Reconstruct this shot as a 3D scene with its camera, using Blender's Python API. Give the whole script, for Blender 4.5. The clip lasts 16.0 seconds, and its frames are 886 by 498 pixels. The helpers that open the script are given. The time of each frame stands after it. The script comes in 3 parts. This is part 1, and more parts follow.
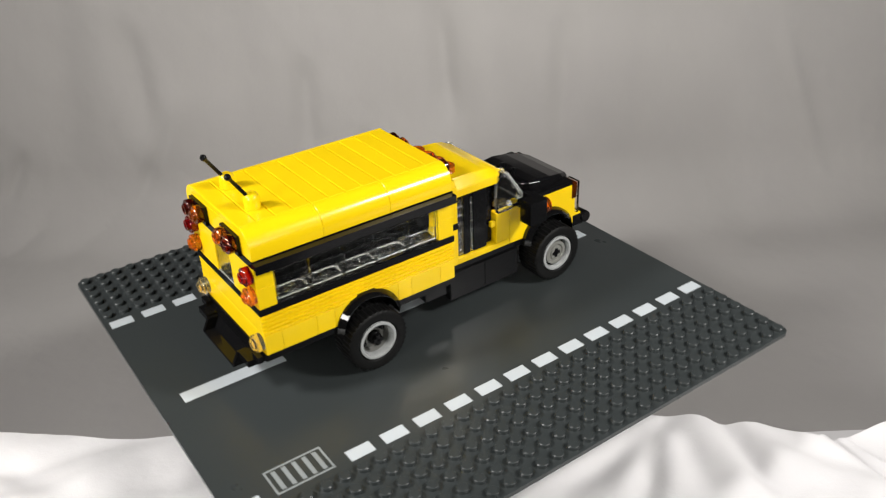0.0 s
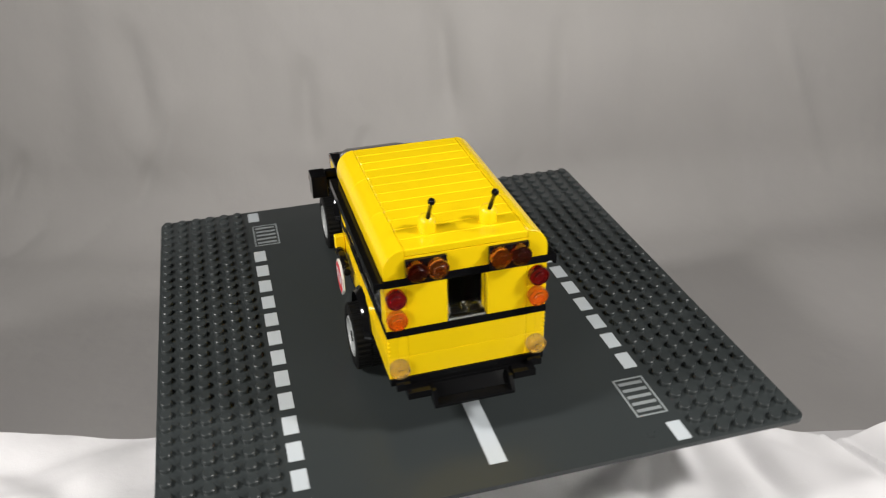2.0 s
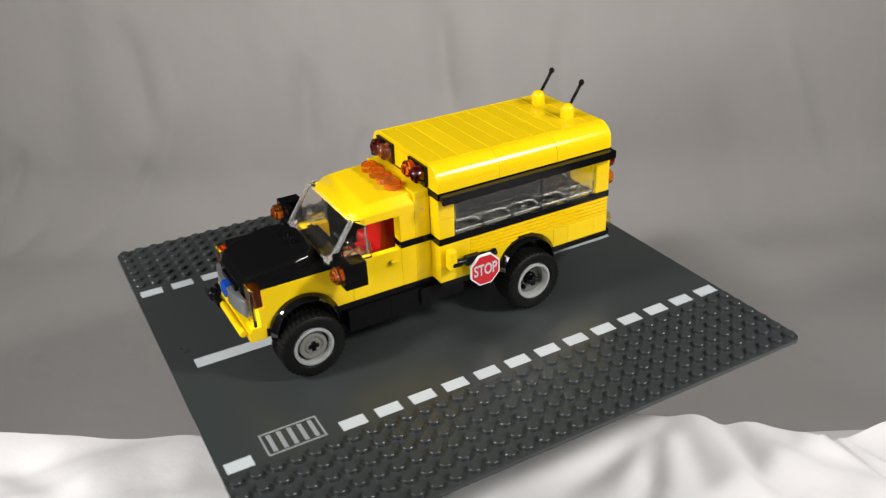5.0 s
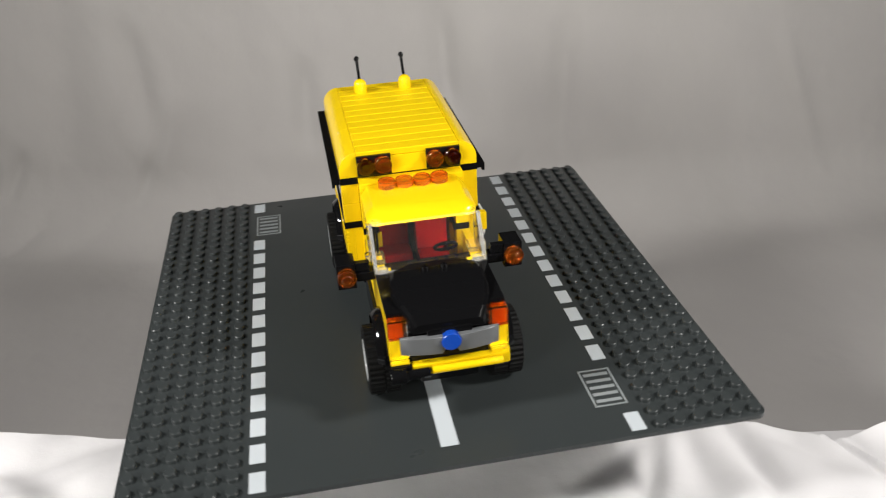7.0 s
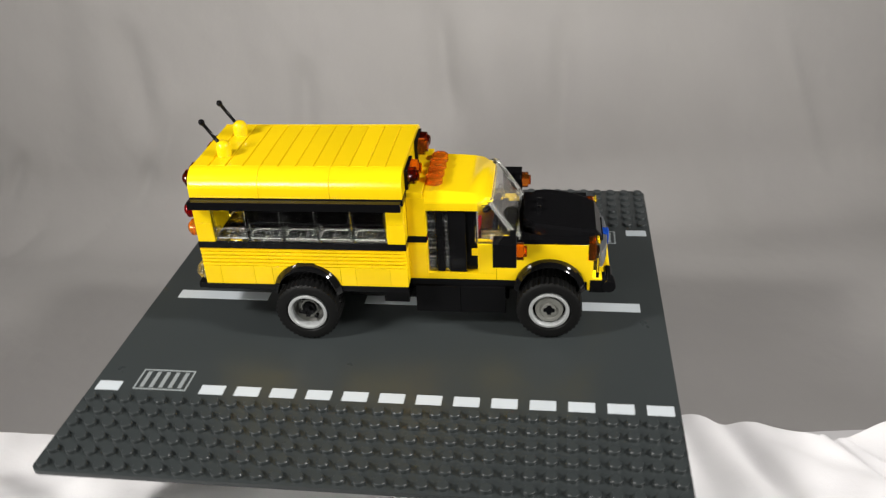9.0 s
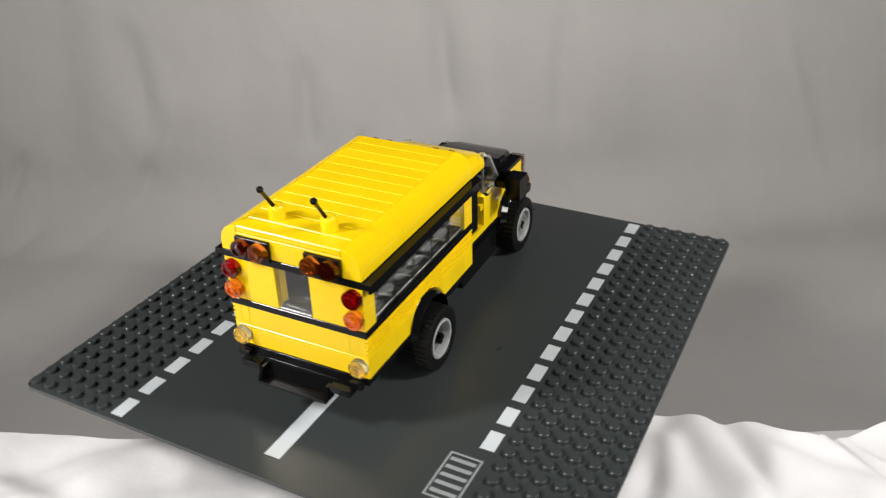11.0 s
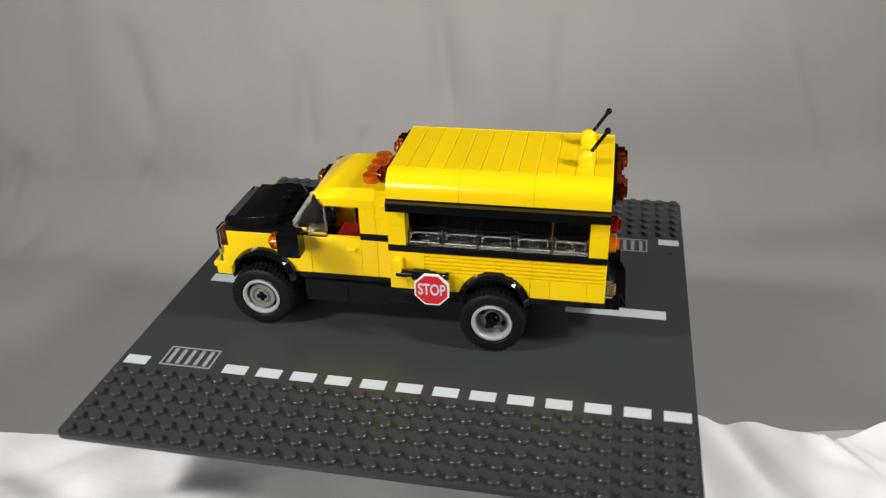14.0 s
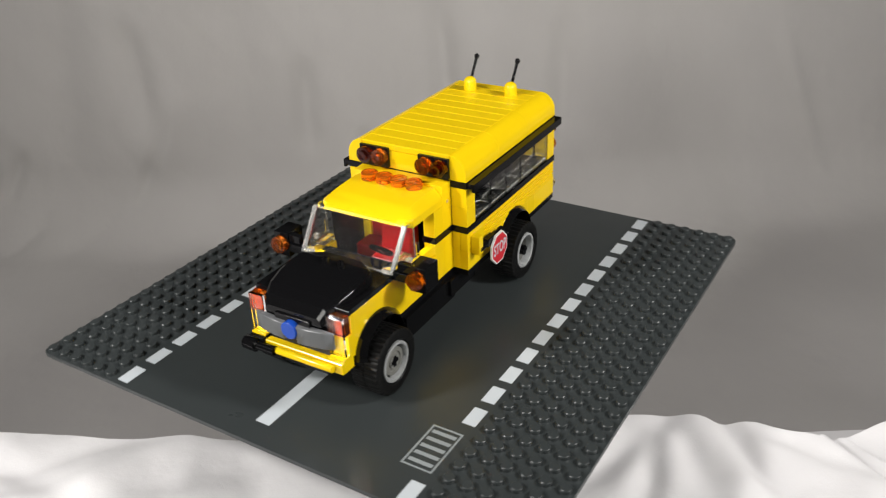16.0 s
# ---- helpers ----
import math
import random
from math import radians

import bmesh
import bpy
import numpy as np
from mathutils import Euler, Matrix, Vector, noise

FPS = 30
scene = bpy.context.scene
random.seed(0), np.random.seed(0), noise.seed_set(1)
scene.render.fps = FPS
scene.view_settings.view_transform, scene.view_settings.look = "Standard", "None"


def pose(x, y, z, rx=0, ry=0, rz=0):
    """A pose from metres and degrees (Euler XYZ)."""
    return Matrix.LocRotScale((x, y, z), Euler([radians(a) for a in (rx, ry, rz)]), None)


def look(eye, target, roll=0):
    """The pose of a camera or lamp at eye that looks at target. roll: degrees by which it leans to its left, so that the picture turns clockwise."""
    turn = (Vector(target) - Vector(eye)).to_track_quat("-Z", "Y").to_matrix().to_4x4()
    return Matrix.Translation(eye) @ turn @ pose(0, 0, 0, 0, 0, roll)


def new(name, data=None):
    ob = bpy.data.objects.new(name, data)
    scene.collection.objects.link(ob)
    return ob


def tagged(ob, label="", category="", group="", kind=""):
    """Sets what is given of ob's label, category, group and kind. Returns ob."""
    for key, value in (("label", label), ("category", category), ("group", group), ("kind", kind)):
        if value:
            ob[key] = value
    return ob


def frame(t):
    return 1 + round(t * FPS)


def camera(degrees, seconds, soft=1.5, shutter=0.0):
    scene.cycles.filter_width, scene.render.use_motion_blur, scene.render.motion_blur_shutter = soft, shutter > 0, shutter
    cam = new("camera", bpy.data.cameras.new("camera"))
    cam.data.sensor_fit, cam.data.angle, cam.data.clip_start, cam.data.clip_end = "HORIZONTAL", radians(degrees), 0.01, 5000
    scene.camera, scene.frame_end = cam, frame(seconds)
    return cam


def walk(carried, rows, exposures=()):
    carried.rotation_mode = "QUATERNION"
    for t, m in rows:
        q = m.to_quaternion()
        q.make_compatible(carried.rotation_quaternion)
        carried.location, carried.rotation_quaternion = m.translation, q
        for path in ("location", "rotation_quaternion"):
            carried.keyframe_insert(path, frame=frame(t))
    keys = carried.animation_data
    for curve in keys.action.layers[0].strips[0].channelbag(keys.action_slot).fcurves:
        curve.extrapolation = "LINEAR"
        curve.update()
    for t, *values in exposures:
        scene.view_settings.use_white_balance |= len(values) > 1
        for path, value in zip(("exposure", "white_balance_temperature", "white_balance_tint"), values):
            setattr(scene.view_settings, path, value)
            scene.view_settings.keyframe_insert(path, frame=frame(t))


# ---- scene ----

MM = 0.001
DECK = 0.055          # height of the road plate's top over the table
EYE = Vector((0.01498, -0.36585, DECK + 0.23395))
VIEW = Vector((0, math.cos(radians(-29.43)), math.sin(radians(-29.43))))
cam = camera(54.52, 16.0, soft=1.2, shutter=0.4)
STAND = look(EYE, EYE + VIEW, -2.31)
# the phone's own exposure drifts a little as the bus turns
walk(cam, [(0.0, STAND), (16.0, STAND)],
     [(0.0, 0.12), (1.5, 0.03), (3.0, 0.01), (4.2, -0.05), (6.3, 0.02), (7.0, 0.11), (7.5, 0.12), (8.2, 0.08), (10.4, 0.08), (12.5, 0.07), (13.0, 0.03), (14.5, -0.05), (16.0, -0.05)])

# seconds and degrees of the turntable
TURNS = [
    (0, 34.12), (0.5, 51.78), (1, 68.63), (1.5, 86.35), (2, 104.17), (2.5, 121.04),
    (3, 139.06), (3.5, 156.26), (4, 173.89), (4.2, 179.65), (4.725, 198.48), (5.25, 217.68),
    (5.775, 236.88), (6.3, 255.71), (6.5, 261.79), (7, 279.23), (7.5, 296.99), (8, 316.33),
    (8.2, 323.97), (8.725, 342.57), (9.25, 361.23), (9.775, 379.89), (10.3, 398.48), (10.5, 404.67),
    (11, 421.69), (11.5, 439.43), (12, 456.82), (12.5, 474.59), (13, 492.02), (13.5, 510.13),
    (14, 527.40), (14.5, 545.65), (15, 563.05), (15.5, 580.65), (16, 597.60),
]

PLATE_ON_TABLE = pose(0, 0, 0, 0.65, -0.45, 0) @ pose(-0.0061, -0.0031, 0)
BUS_ON_PLATE = pose(0, 0.0042, 0, 0, 0, 0.75)


def turned(degrees):
    return pose(0, 0, DECK, 0, 0, degrees)


# ---- light ----
world = bpy.data.worlds.new("room")
scene.world = world
world.use_nodes = True
world.node_tree.nodes["Background"].inputs["Color"].default_value = (1.0, 0.95, 0.9, 1)
world.node_tree.nodes["Background"].inputs["Strength"].default_value = 0.02


def area_lamp(name, eye, target, size, watts, color, spread=180):
    data = bpy.data.lights.new(name, "AREA")
    data.shape, data.size, data.energy, data.color = "SQUARE", size, watts, color
    data.spread = radians(spread)
    ob = new(name, data)
    ob.matrix_world = look(eye, target)
    return ob


area_lamp("lamp_west", (-0.50, -0.22, 0.50), (0, 0, 0.06), 0.09, 1.95, (1.0, 0.975, 0.945), 130)
area_lamp("lamp_east", (0.52, -0.22, 0.50), (0, 0, 0.06), 0.09, 1.92, (1.0, 0.975, 0.945), 130)
# two reflector lamps beside the camera, aimed at the backdrop over the bus
area_lamp("room_lamp_west", (-0.46, -0.78, 0.38), (0.10, 0.33, 0.14), 0.26, 0.62, (1.0, 0.98, 0.92), 65)
area_lamp("room_lamp_east", (0.66, -0.76, 0.41), (0.05, 0.33, 0.14), 0.28, 0.46, (1.0, 0.98, 0.92), 65)


# ---- materials ----
def nodes_of(name):
    m = bpy.data.materials.new(name)
    m.use_nodes = True
    t = m.node_tree
    return m, t, t.nodes["Principled BSDF"]


def plastic(name, color, rough=0.16, spread=0.06, scale=260, bump=0.02, shine=0.4):
    """Moulded plastic: faint tone change from piece to piece, fine scuffs in the gloss."""
    m, t, b = nodes_of(name)
    n, l = t.nodes, t.links
    info, noise_a, noise_b = n.new("ShaderNodeObjectInfo"), n.new("ShaderNodeTexNoise"), n.new("ShaderNodeTexNoise")
    geo = n.new("ShaderNodeTexCoord")
    noise_a.inputs["Scale"].default_value, noise_a.inputs["Detail"].default_value = scale, 4
    noise_b.inputs["Scale"].default_value, noise_b.inputs["Detail"].default_value = 45, 3
    l.new(geo.outputs["Object"], noise_a.inputs["Vector"])
    l.new(geo.outputs["Object"], noise_b.inputs["Vector"])
    add = n.new("ShaderNodeMath"); add.operation = "ADD"
    l.new(info.outputs["Random"], add.inputs[0]); l.new(noise_b.outputs["Fac"], add.inputs[1])
    ramp = n.new("ShaderNodeMapRange")
    ramp.inputs["From Min"].default_value, ramp.inputs["From Max"].default_value = 0.2, 1.7
    ramp.inputs["To Min"].default_value, ramp.inputs["To Max"].default_value = 1 - spread, 1 + spread
    l.new(add.outputs[0], ramp.inputs["Value"])
    mix = n.new("ShaderNodeVectorMath"); mix.operation = "SCALE"
    mix.inputs[0].default_value = color
    l.new(ramp.outputs[0], mix.inputs["Scale"])
    l.new(mix.outputs[0], b.inputs["Base Color"])
    gloss = n.new("ShaderNodeMapRange")
    gloss.inputs["To Min"].default_value, gloss.inputs["To Max"].default_value = rough * 0.7, rough * 1.5
    l.new(noise_a.outputs["Fac"], gloss.inputs["Value"])
    l.new(gloss.outputs[0], b.inputs["Roughness"])
    if bump:
        bp = n.new("ShaderNodeBump")
        bp.inputs["Strength"].default_value, bp.inputs["Distance"].default_value = bump, 0.0004
        l.new(noise_b.outputs["Fac"], bp.inputs["Height"])
        l.new(bp.outputs[0], b.inputs["Normal"])
    b.inputs["IOR"].default_value, b.inputs["Specular IOR Level"].default_value = 1.5, shine
    return m


def clear_plastic(name, color, rough=0.04, ior=1.5, through_light=1.0):
    m, t, b = nodes_of(name)
    n, l = t.nodes, t.links
    b.inputs["Base Color"].default_value = (*color, 1)
    b.inputs["Transmission Weight"].default_value = through_light
    b.inputs["IOR"].default_value = ior
    wear, gloss = n.new("ShaderNodeTexNoise"), n.new("ShaderNodeMapRange")
    wear.inputs["Scale"].default_value = 180
    gloss.inputs["To Min"].default_value, gloss.inputs["To Max"].default_value = rough * 0.4, rough * 2
    l.new(wear.outputs["Fac"], gloss.inputs["Value"]); l.new(gloss.outputs[0], b.inputs["Roughness"])
    return m


def cloth(name, color, weave=1400):
    m, t, b = nodes_of(name)
    n, l = t.nodes, t.links
    geo = n.new("ShaderNodeTexCoord")
    big, fine = n.new("ShaderNodeTexNoise"), n.new("ShaderNodeTexNoise")
    big.inputs["Scale"].default_value, big.inputs["Detail"].default_value = 6, 5
    fine.inputs["Scale"].default_value, fine.inputs["Detail"].default_value = weave, 2
    l.new(geo.outputs["Object"], big.inputs["Vector"]); l.new(geo.outputs["Object"], fine.inputs["Vector"])
    ramp = n.new("ShaderNodeMapRange")
    ramp.inputs["From Min"].default_value, ramp.inputs["From Max"].default_value = 0.25, 0.75
    ramp.inputs["To Min"].default_value, ramp.inputs["To Max"].default_value = 0.93, 1.05
    l.new(big.outputs["Fac"], ramp.inputs["Value"])
    mix = n.new("ShaderNodeVectorMath"); mix.operation = "SCALE"
    mix.inputs[0].default_value = color
    l.new(ramp.outputs[0], mix.inputs["Scale"]); l.new(mix.outputs[0], b.inputs["Base Color"])
    b.inputs["Roughness"].default_value = 0.95
    b.inputs["Specular IOR Level"].default_value = 0.15
    b.inputs["Sheen Weight"].default_value = 0.15
    bp = n.new("ShaderNodeBump")
    bp.inputs["Strength"].default_value, bp.inputs["Distance"].default_value = 0.14, 0.0005
    l.new(fine.outputs["Fac"], bp.inputs["Height"])
    crinkle, crease = n.new("ShaderNodeTexNoise"), n.new("ShaderNodeBump")
    crinkle.inputs["Scale"].default_value, crinkle.inputs["Detail"].default_value = 55, 5
    crease.inputs["Strength"].default_value, crease.inputs["Distance"].default_value = 0.45, 0.0016
    l.new(geo.outputs["Object"], crinkle.inputs["Vector"]); l.new(crinkle.outputs["Fac"], crease.inputs["Height"])
    l.new(bp.outputs[0], crease.inputs["Normal"]); l.new(crease.outputs[0], b.inputs["Normal"])
    return m


YELLOW = plastic("yellow_plastic", (0.885, 0.605, 0.005), 0.17)
BLACK = plastic("black_plastic", (0.005, 0.005, 0.0055), 0.10, shine=0.17)
GLOSS_BLACK = plastic("polished_black_plastic", (0.005, 0.005, 0.0055), 0.07, shine=0.55)
HUB_GREY = plastic("hub_grey_plastic", (0.18, 0.18, 0.165), 0.3)
# darker than the rim ring's grey; for the rear rim's core and dish
DULL_GREY = plastic("rear_hub_grey_plastic", (0.16, 0.16, 0.15), 0.35)
ROAD = plastic("dark_grey_plastic", (0.036, 0.0415, 0.0425), 0.29, 0.05, 40, 0, 0.42)
GREY = plastic("light_grey_plastic", (0.32, 0.33, 0.33), 0.25)
DARKGREY = plastic("flat_silver_plastic", (0.13, 0.135, 0.14), 0.3)
WHITE = plastic("white_print", (0.53, 0.57, 0.60), 0.35, 0.04)
DRAIN_PRINT = plastic("thin_grey_print", (0.27, 0.295, 0.30), 0.35, 0.06)
RED = plastic("red_plastic", (0.27, 0.006, 0.006), 0.2)
BLUE = plastic("blue_plastic", (0.01, 0.07, 0.45), 0.2)
TAN = plastic("tan_plastic", (0.62, 0.42, 0.16), 0.25)
RUBBER = plastic("black_rubber", (0.005, 0.005, 0.005), 0.45, 0.1, 500, 0.1, 0.2)
SIGN_RED = plastic("sign_red", (0.55, 0.02, 0.03), 0.3)
CLEAR = clear_plastic("clear_plastic", (0.97, 0.97, 0.95), 0.03, 1.38)
GLINT = clear_plastic("moulded_clear_plastic", (0.98, 0.98, 0.96), 0.03, 1.52)
SCREEN = clear_plastic("windscreen_plastic", (0.97, 0.97, 0.95), 0.03, 1.42, 0.995)
# clear plastic; the yellow of bricks showing through is mixed into its colour
LAMP_CLEAR = clear_plastic("yellow_tinted_clear_plastic", (0.96, 0.84, 0.5), 0.05, 1.2, 0.93)
DEEP_AMBER = clear_plastic("deep_amber_clear_plastic", (0.9, 0.24, 0.03), 0.04, 1.42, 0.95)
# clear plastic with white mixed in, so that glints are part of its colour
PALE_GLINT = clear_plastic("pale_glint_plastic", (0.95, 0.95, 0.92), 0.12, 1.48, 0.93)
WHITE_GLINT = clear_plastic("white_glint_plastic", (0.9, 0.9, 0.88), 0.12, 1.45, 0.78)
AMBER = clear_plastic("amber_clear_plastic", (1.0, 0.30, 0.015), 0.04, 1.5, 0.78)
TRANSRED = clear_plastic("red_clear_plastic", (0.45, 0.006, 0.008), 0.04, 1.5, 0.92)
DIM_RED = clear_plastic("dark_red_clear_plastic", (0.24, 0.02, 0.006), 0.04, 1.5, 0.95)
WALL_PAINT = plastic("wall_paint", (0.12, 0.11, 0.10), 0.8, 0.05, 30, 0.05)
GREY_CLOTH = cloth("grey_cotton", (0.362, 0.347, 0.337))
WHITE_CLOTH = cloth("white_cotton", (0.75, 0.735, 0.745))


# ---- mesh helpers (millimetres) ----
def link(name, bm, material, parent=None, label="", smooth=False):
    me = bpy.data.meshes.new(name)
    bm.normal_update()
    bm.to_mesh(me)
    bm.free()
    me.transform(Matrix.Scale(MM, 4))
    me.materials.append(material)
    if smooth:
        me.polygons.foreach_set("use_smooth", [True] * len(me.polygons))
        me.set_sharp_from_angle(angle=radians(38))
    ob = new(name, me)
    ob.parent = parent
    if label:
        tagged(ob, label)
    return ob


part = link


def add_box(bm, x0, x1, y0, y1, z0, z1, bevel=0.25):
    m = Matrix.LocRotScale(((x0 + x1) / 2, (y0 + y1) / 2, (z0 + z1) / 2), None, (x1 - x0, y1 - y0, z1 - z0))
    made = bmesh.ops.create_cube(bm, size=1, matrix=m)
    if bevel:
        edges = {e for v in made["verts"] for e in v.link_edges}
        bmesh.ops.bevel(bm, geom=list(edges), offset=bevel, segments=1, affect="EDGES")
    return bm


def box(name, x0, x1, y0, y1, z0, z1, material, parent, label="", bevel=0.25, gap=0.04):
    return part(name, add_box(bmesh.new(), x0 + gap, x1 - gap, y0 + gap, y1 - gap, z0 + gap, z1 - gap, bevel), material, parent, label)


def add_lathe(bm, profile, at=(0, 0, 0), axis="z", steps=28):
    """Turns a profile of (radius, height) round an axis through at; closed where the radius is 0."""
    turn = {"z": Matrix(), "y": pose(0, 0, 0, -90), "-y": pose(0, 0, 0, 90), "x": pose(0, 0, 0, 0, 90), "-x": pose(0, 0, 0, 0, -90)}[axis]
    m = Matrix.Translation(at) @ turn
    rings = []
    for r, h in profile:
        if r <= 1e-6:
            rings.append([bm.verts.new(m @ Vector((0, 0, h)))])
        else:
            rings.append([bm.verts.new(m @ Vector((r * math.cos(math.tau * i / steps), r * math.sin(math.tau * i / steps), h))) for i in range(steps)])
    for a, b in zip(rings, rings[1:]):
        for i in range(steps):
            j = (i + 1) % steps
            if len(a) == 1 and len(b) == 1:
                continue
            if len(a) == 1:
                bm.faces.new((a[0], b[i], b[j]))
            elif len(b) == 1:
                bm.faces.new((a[i], b[0], a[j]))
            else:
                bm.faces.new((a[i], b[i], b[j], a[j]))
    return bm


def lathe(name, profile, at, axis, material, parent, label="", steps=28):
    bm = add_lathe(bmesh.new(), profile, at, axis, steps)
    bmesh.ops.recalc_face_normals(bm, faces=bm.faces)
    return part(name, bm, material, parent, label, smooth=True)


def disc_profile(r, h, edge=0.3):
    return [(0, 0), (r, 0), (r, h - edge), (r - edge, h), (0, h)]


def add_prism(bm, outline, lo, hi, axis="y"):
    """Extrudes an outline of (u, w) between lo and hi: axis y takes (x, z), axis x takes (y, z), axis z takes (x, y)."""
    put = {"y": lambda u, w, a: (u, a, w), "x": lambda u, w, a: (a, u, w), "z": lambda u, w, a: (u, w, a)}[axis]
    near = [bm.verts.new(put(u, w, lo)) for u, w in outline]
    far = [bm.verts.new(put(u, w, hi)) for u, w in outline]
    bm.faces.new(near)
    bm.faces.new(far[::-1])
    for i in range(len(outline)):
        j = (i + 1) % len(outline)
        bm.faces.new((near[i], far[i], far[j], near[j]))
    bmesh.ops.recalc_face_normals(bm, faces=bm.faces)
    return bm


def prism(name, outline, lo, hi, axis, material, parent, label="", bevel=0.2, smooth=True):
    bm = add_prism(bmesh.new(), outline, lo, hi, axis)
    if bevel:
        sharp = [e for e in bm.edges if len(e.link_faces) == 2 and e.calc_face_angle() > radians(40)]
        bmesh.ops.bevel(bm, geom=sharp, offset=bevel, segments=1, affect="EDGES")
    return part(name, bm, material, parent, label, smooth=smooth)


def arc(cx, cz, r, a0, a1, n):
    return [(cx + r * math.cos(radians(a0 + (a1 - a0) * i / n)), cz + r * math.sin(radians(a0 + (a1 - a0) * i / n))) for i in range(n + 1)]


def empty(name, label, category, parent=None):
    ob = new(name)
    ob.empty_display_size = 0.02
    ob.parent = parent
    return tagged(ob, label, category) if category else ob


# ---- setting ----
def room_side(name, x0, x1, y0, y1, z0, z1):
    tagged(box(name, x0, x1, y0, y1, z0, z1, WALL_PAINT, None, bevel=0, gap=0), "plain painted surface of a dim room", "wall", kind="structure")


room_side("floor", -2000, 2000, -2600, 1400, -800, -720)
room_side("ceiling", -2000, 2000, -2600, 1400, 1700, 1780)
room_side("wall_north", -2000, 2000, 1400, 1480, -720, 1700)
room_side("wall_south", -2000, 2000, -2680, -2600, -720, 1700)
room_side("wall_east", 2000, 2080, -2600, 1400, -720, 1700)
room_side("wall_west", -2080, -2000, -2600, 1400, -720, 1700)


def fold(u, v, u0, v0, angle, width, depth, length):
    """A soft crease along a line through (u0, v0); angle 0 runs along v."""
    a = radians(angle)
    du, dv = u - u0, v - v0
    across = du * math.cos(a) - dv * math.sin(a)
    along = du * math.sin(a) + dv * math.cos(a)
    return depth * math.exp(-(across / width) ** 2) * math.exp(-(along / length) ** 4)


def sheet(name, surface, nu, nv, material):
    bm = bmesh.new()
    grid = [[bm.verts.new(surface(i / nu, j / nv)) for i in range(nu + 1)] for j in range(nv + 1)]
    for a, b in zip(grid, grid[1:]):
        for i in range(nu):
            bm.faces.new((a[i], a[i + 1], b[i + 1], b[i]))
    return link(name, bm, material, smooth=True)


# creases of the backdrop: place across and up, lean, width, depth, length
CREASES = [(-238, -10, 26, 6, 3.0, 48), (-222, 20, 24, 12, -3, 40), (-364, -22, 25, 6, 3, 24), (-354, -80, 38, 7, 3, 28), (-97, 37, 2, 10, 4, 40),
           (-236, 65, 0, 13, 4, 46), (332, 22, -23, 7, -2.5, 62), (122, 50, 0, 9, 3, 55), (-52, -2, 15, 6, 2.5, 20), (22, 73, -3, 10, 4, 48),
           (-150, 80, 4, 22, 5, 90), (60, 40, -8, 20, -4, 80), (200, 60, -4, 26, 4, 100), (270, -40, -15, 18, 3, 80), (-300, 60, 12, 20, 4, 70), (-290, -70, 42, 9, 2.5, 40)]


FOOT = -75


def backdrop_at(u, v):
    """Runs level behind the stand, bends up and hangs from a line a little above the view."""
    x = -780 + 1560 * u
    flat, bend = 310, 60
    rise = flat + bend * math.pi / 2
    s = (rise + 202 + 7 * math.sin(x * 0.011) - 9 * math.cos(x * 0.0067)) * v
    a = min(max((s - flat) / bend, 0.0), math.pi / 2)
    y = 330 - bend + min(s - flat, 0.0) + bend * math.sin(a)
    z = FOOT + bend * (1 - math.cos(a)) + max(s - rise, 0.0)
    w = s - rise + FOOT + bend
    k = 1.5 * sum(fold(x, w, *c) for c in CREASES)
    k += 5 * noise.noise((x * 0.005, w * 0.0016, 1.0)) + 2.2 * noise.noise((x * 0.013, w * 0.005, 4.0)) + 1.0 * noise.noise((x * 0.04 + w * 0.01, w * 0.02, 7.0)) + 0.35 * noise.noise((x * 0.11, w * 0.07, 2.0))
    return x, y + 0.00010 * x * x + k * math.sin(a), z + k * (0.3 * math.sin(a) - 0.6 * math.cos(a))


tagged(sheet("backdrop", backdrop_at, 440, 260, GREY_CLOTH), "creased light grey cotton sheet hung as a backdrop", "backdrop", kind="structure")


def ridge(x):
    """Line where the cloth drops away behind the stand's front edge."""
    xs = (-460, -210, -173, -146, -101, 0, 94, 117, 147, 162, 174, 186, 192, 207, 225, 260, 340)
    ys = (-34, -36, -39, -43, -47, -45, -40, -41, -46, -50, -57, -64, -60, -55, -51, -45, -38)
    return float(np.interp(x, xs, ys)) + 1.5 * noise.noise((x * 0.03, 0, 3))


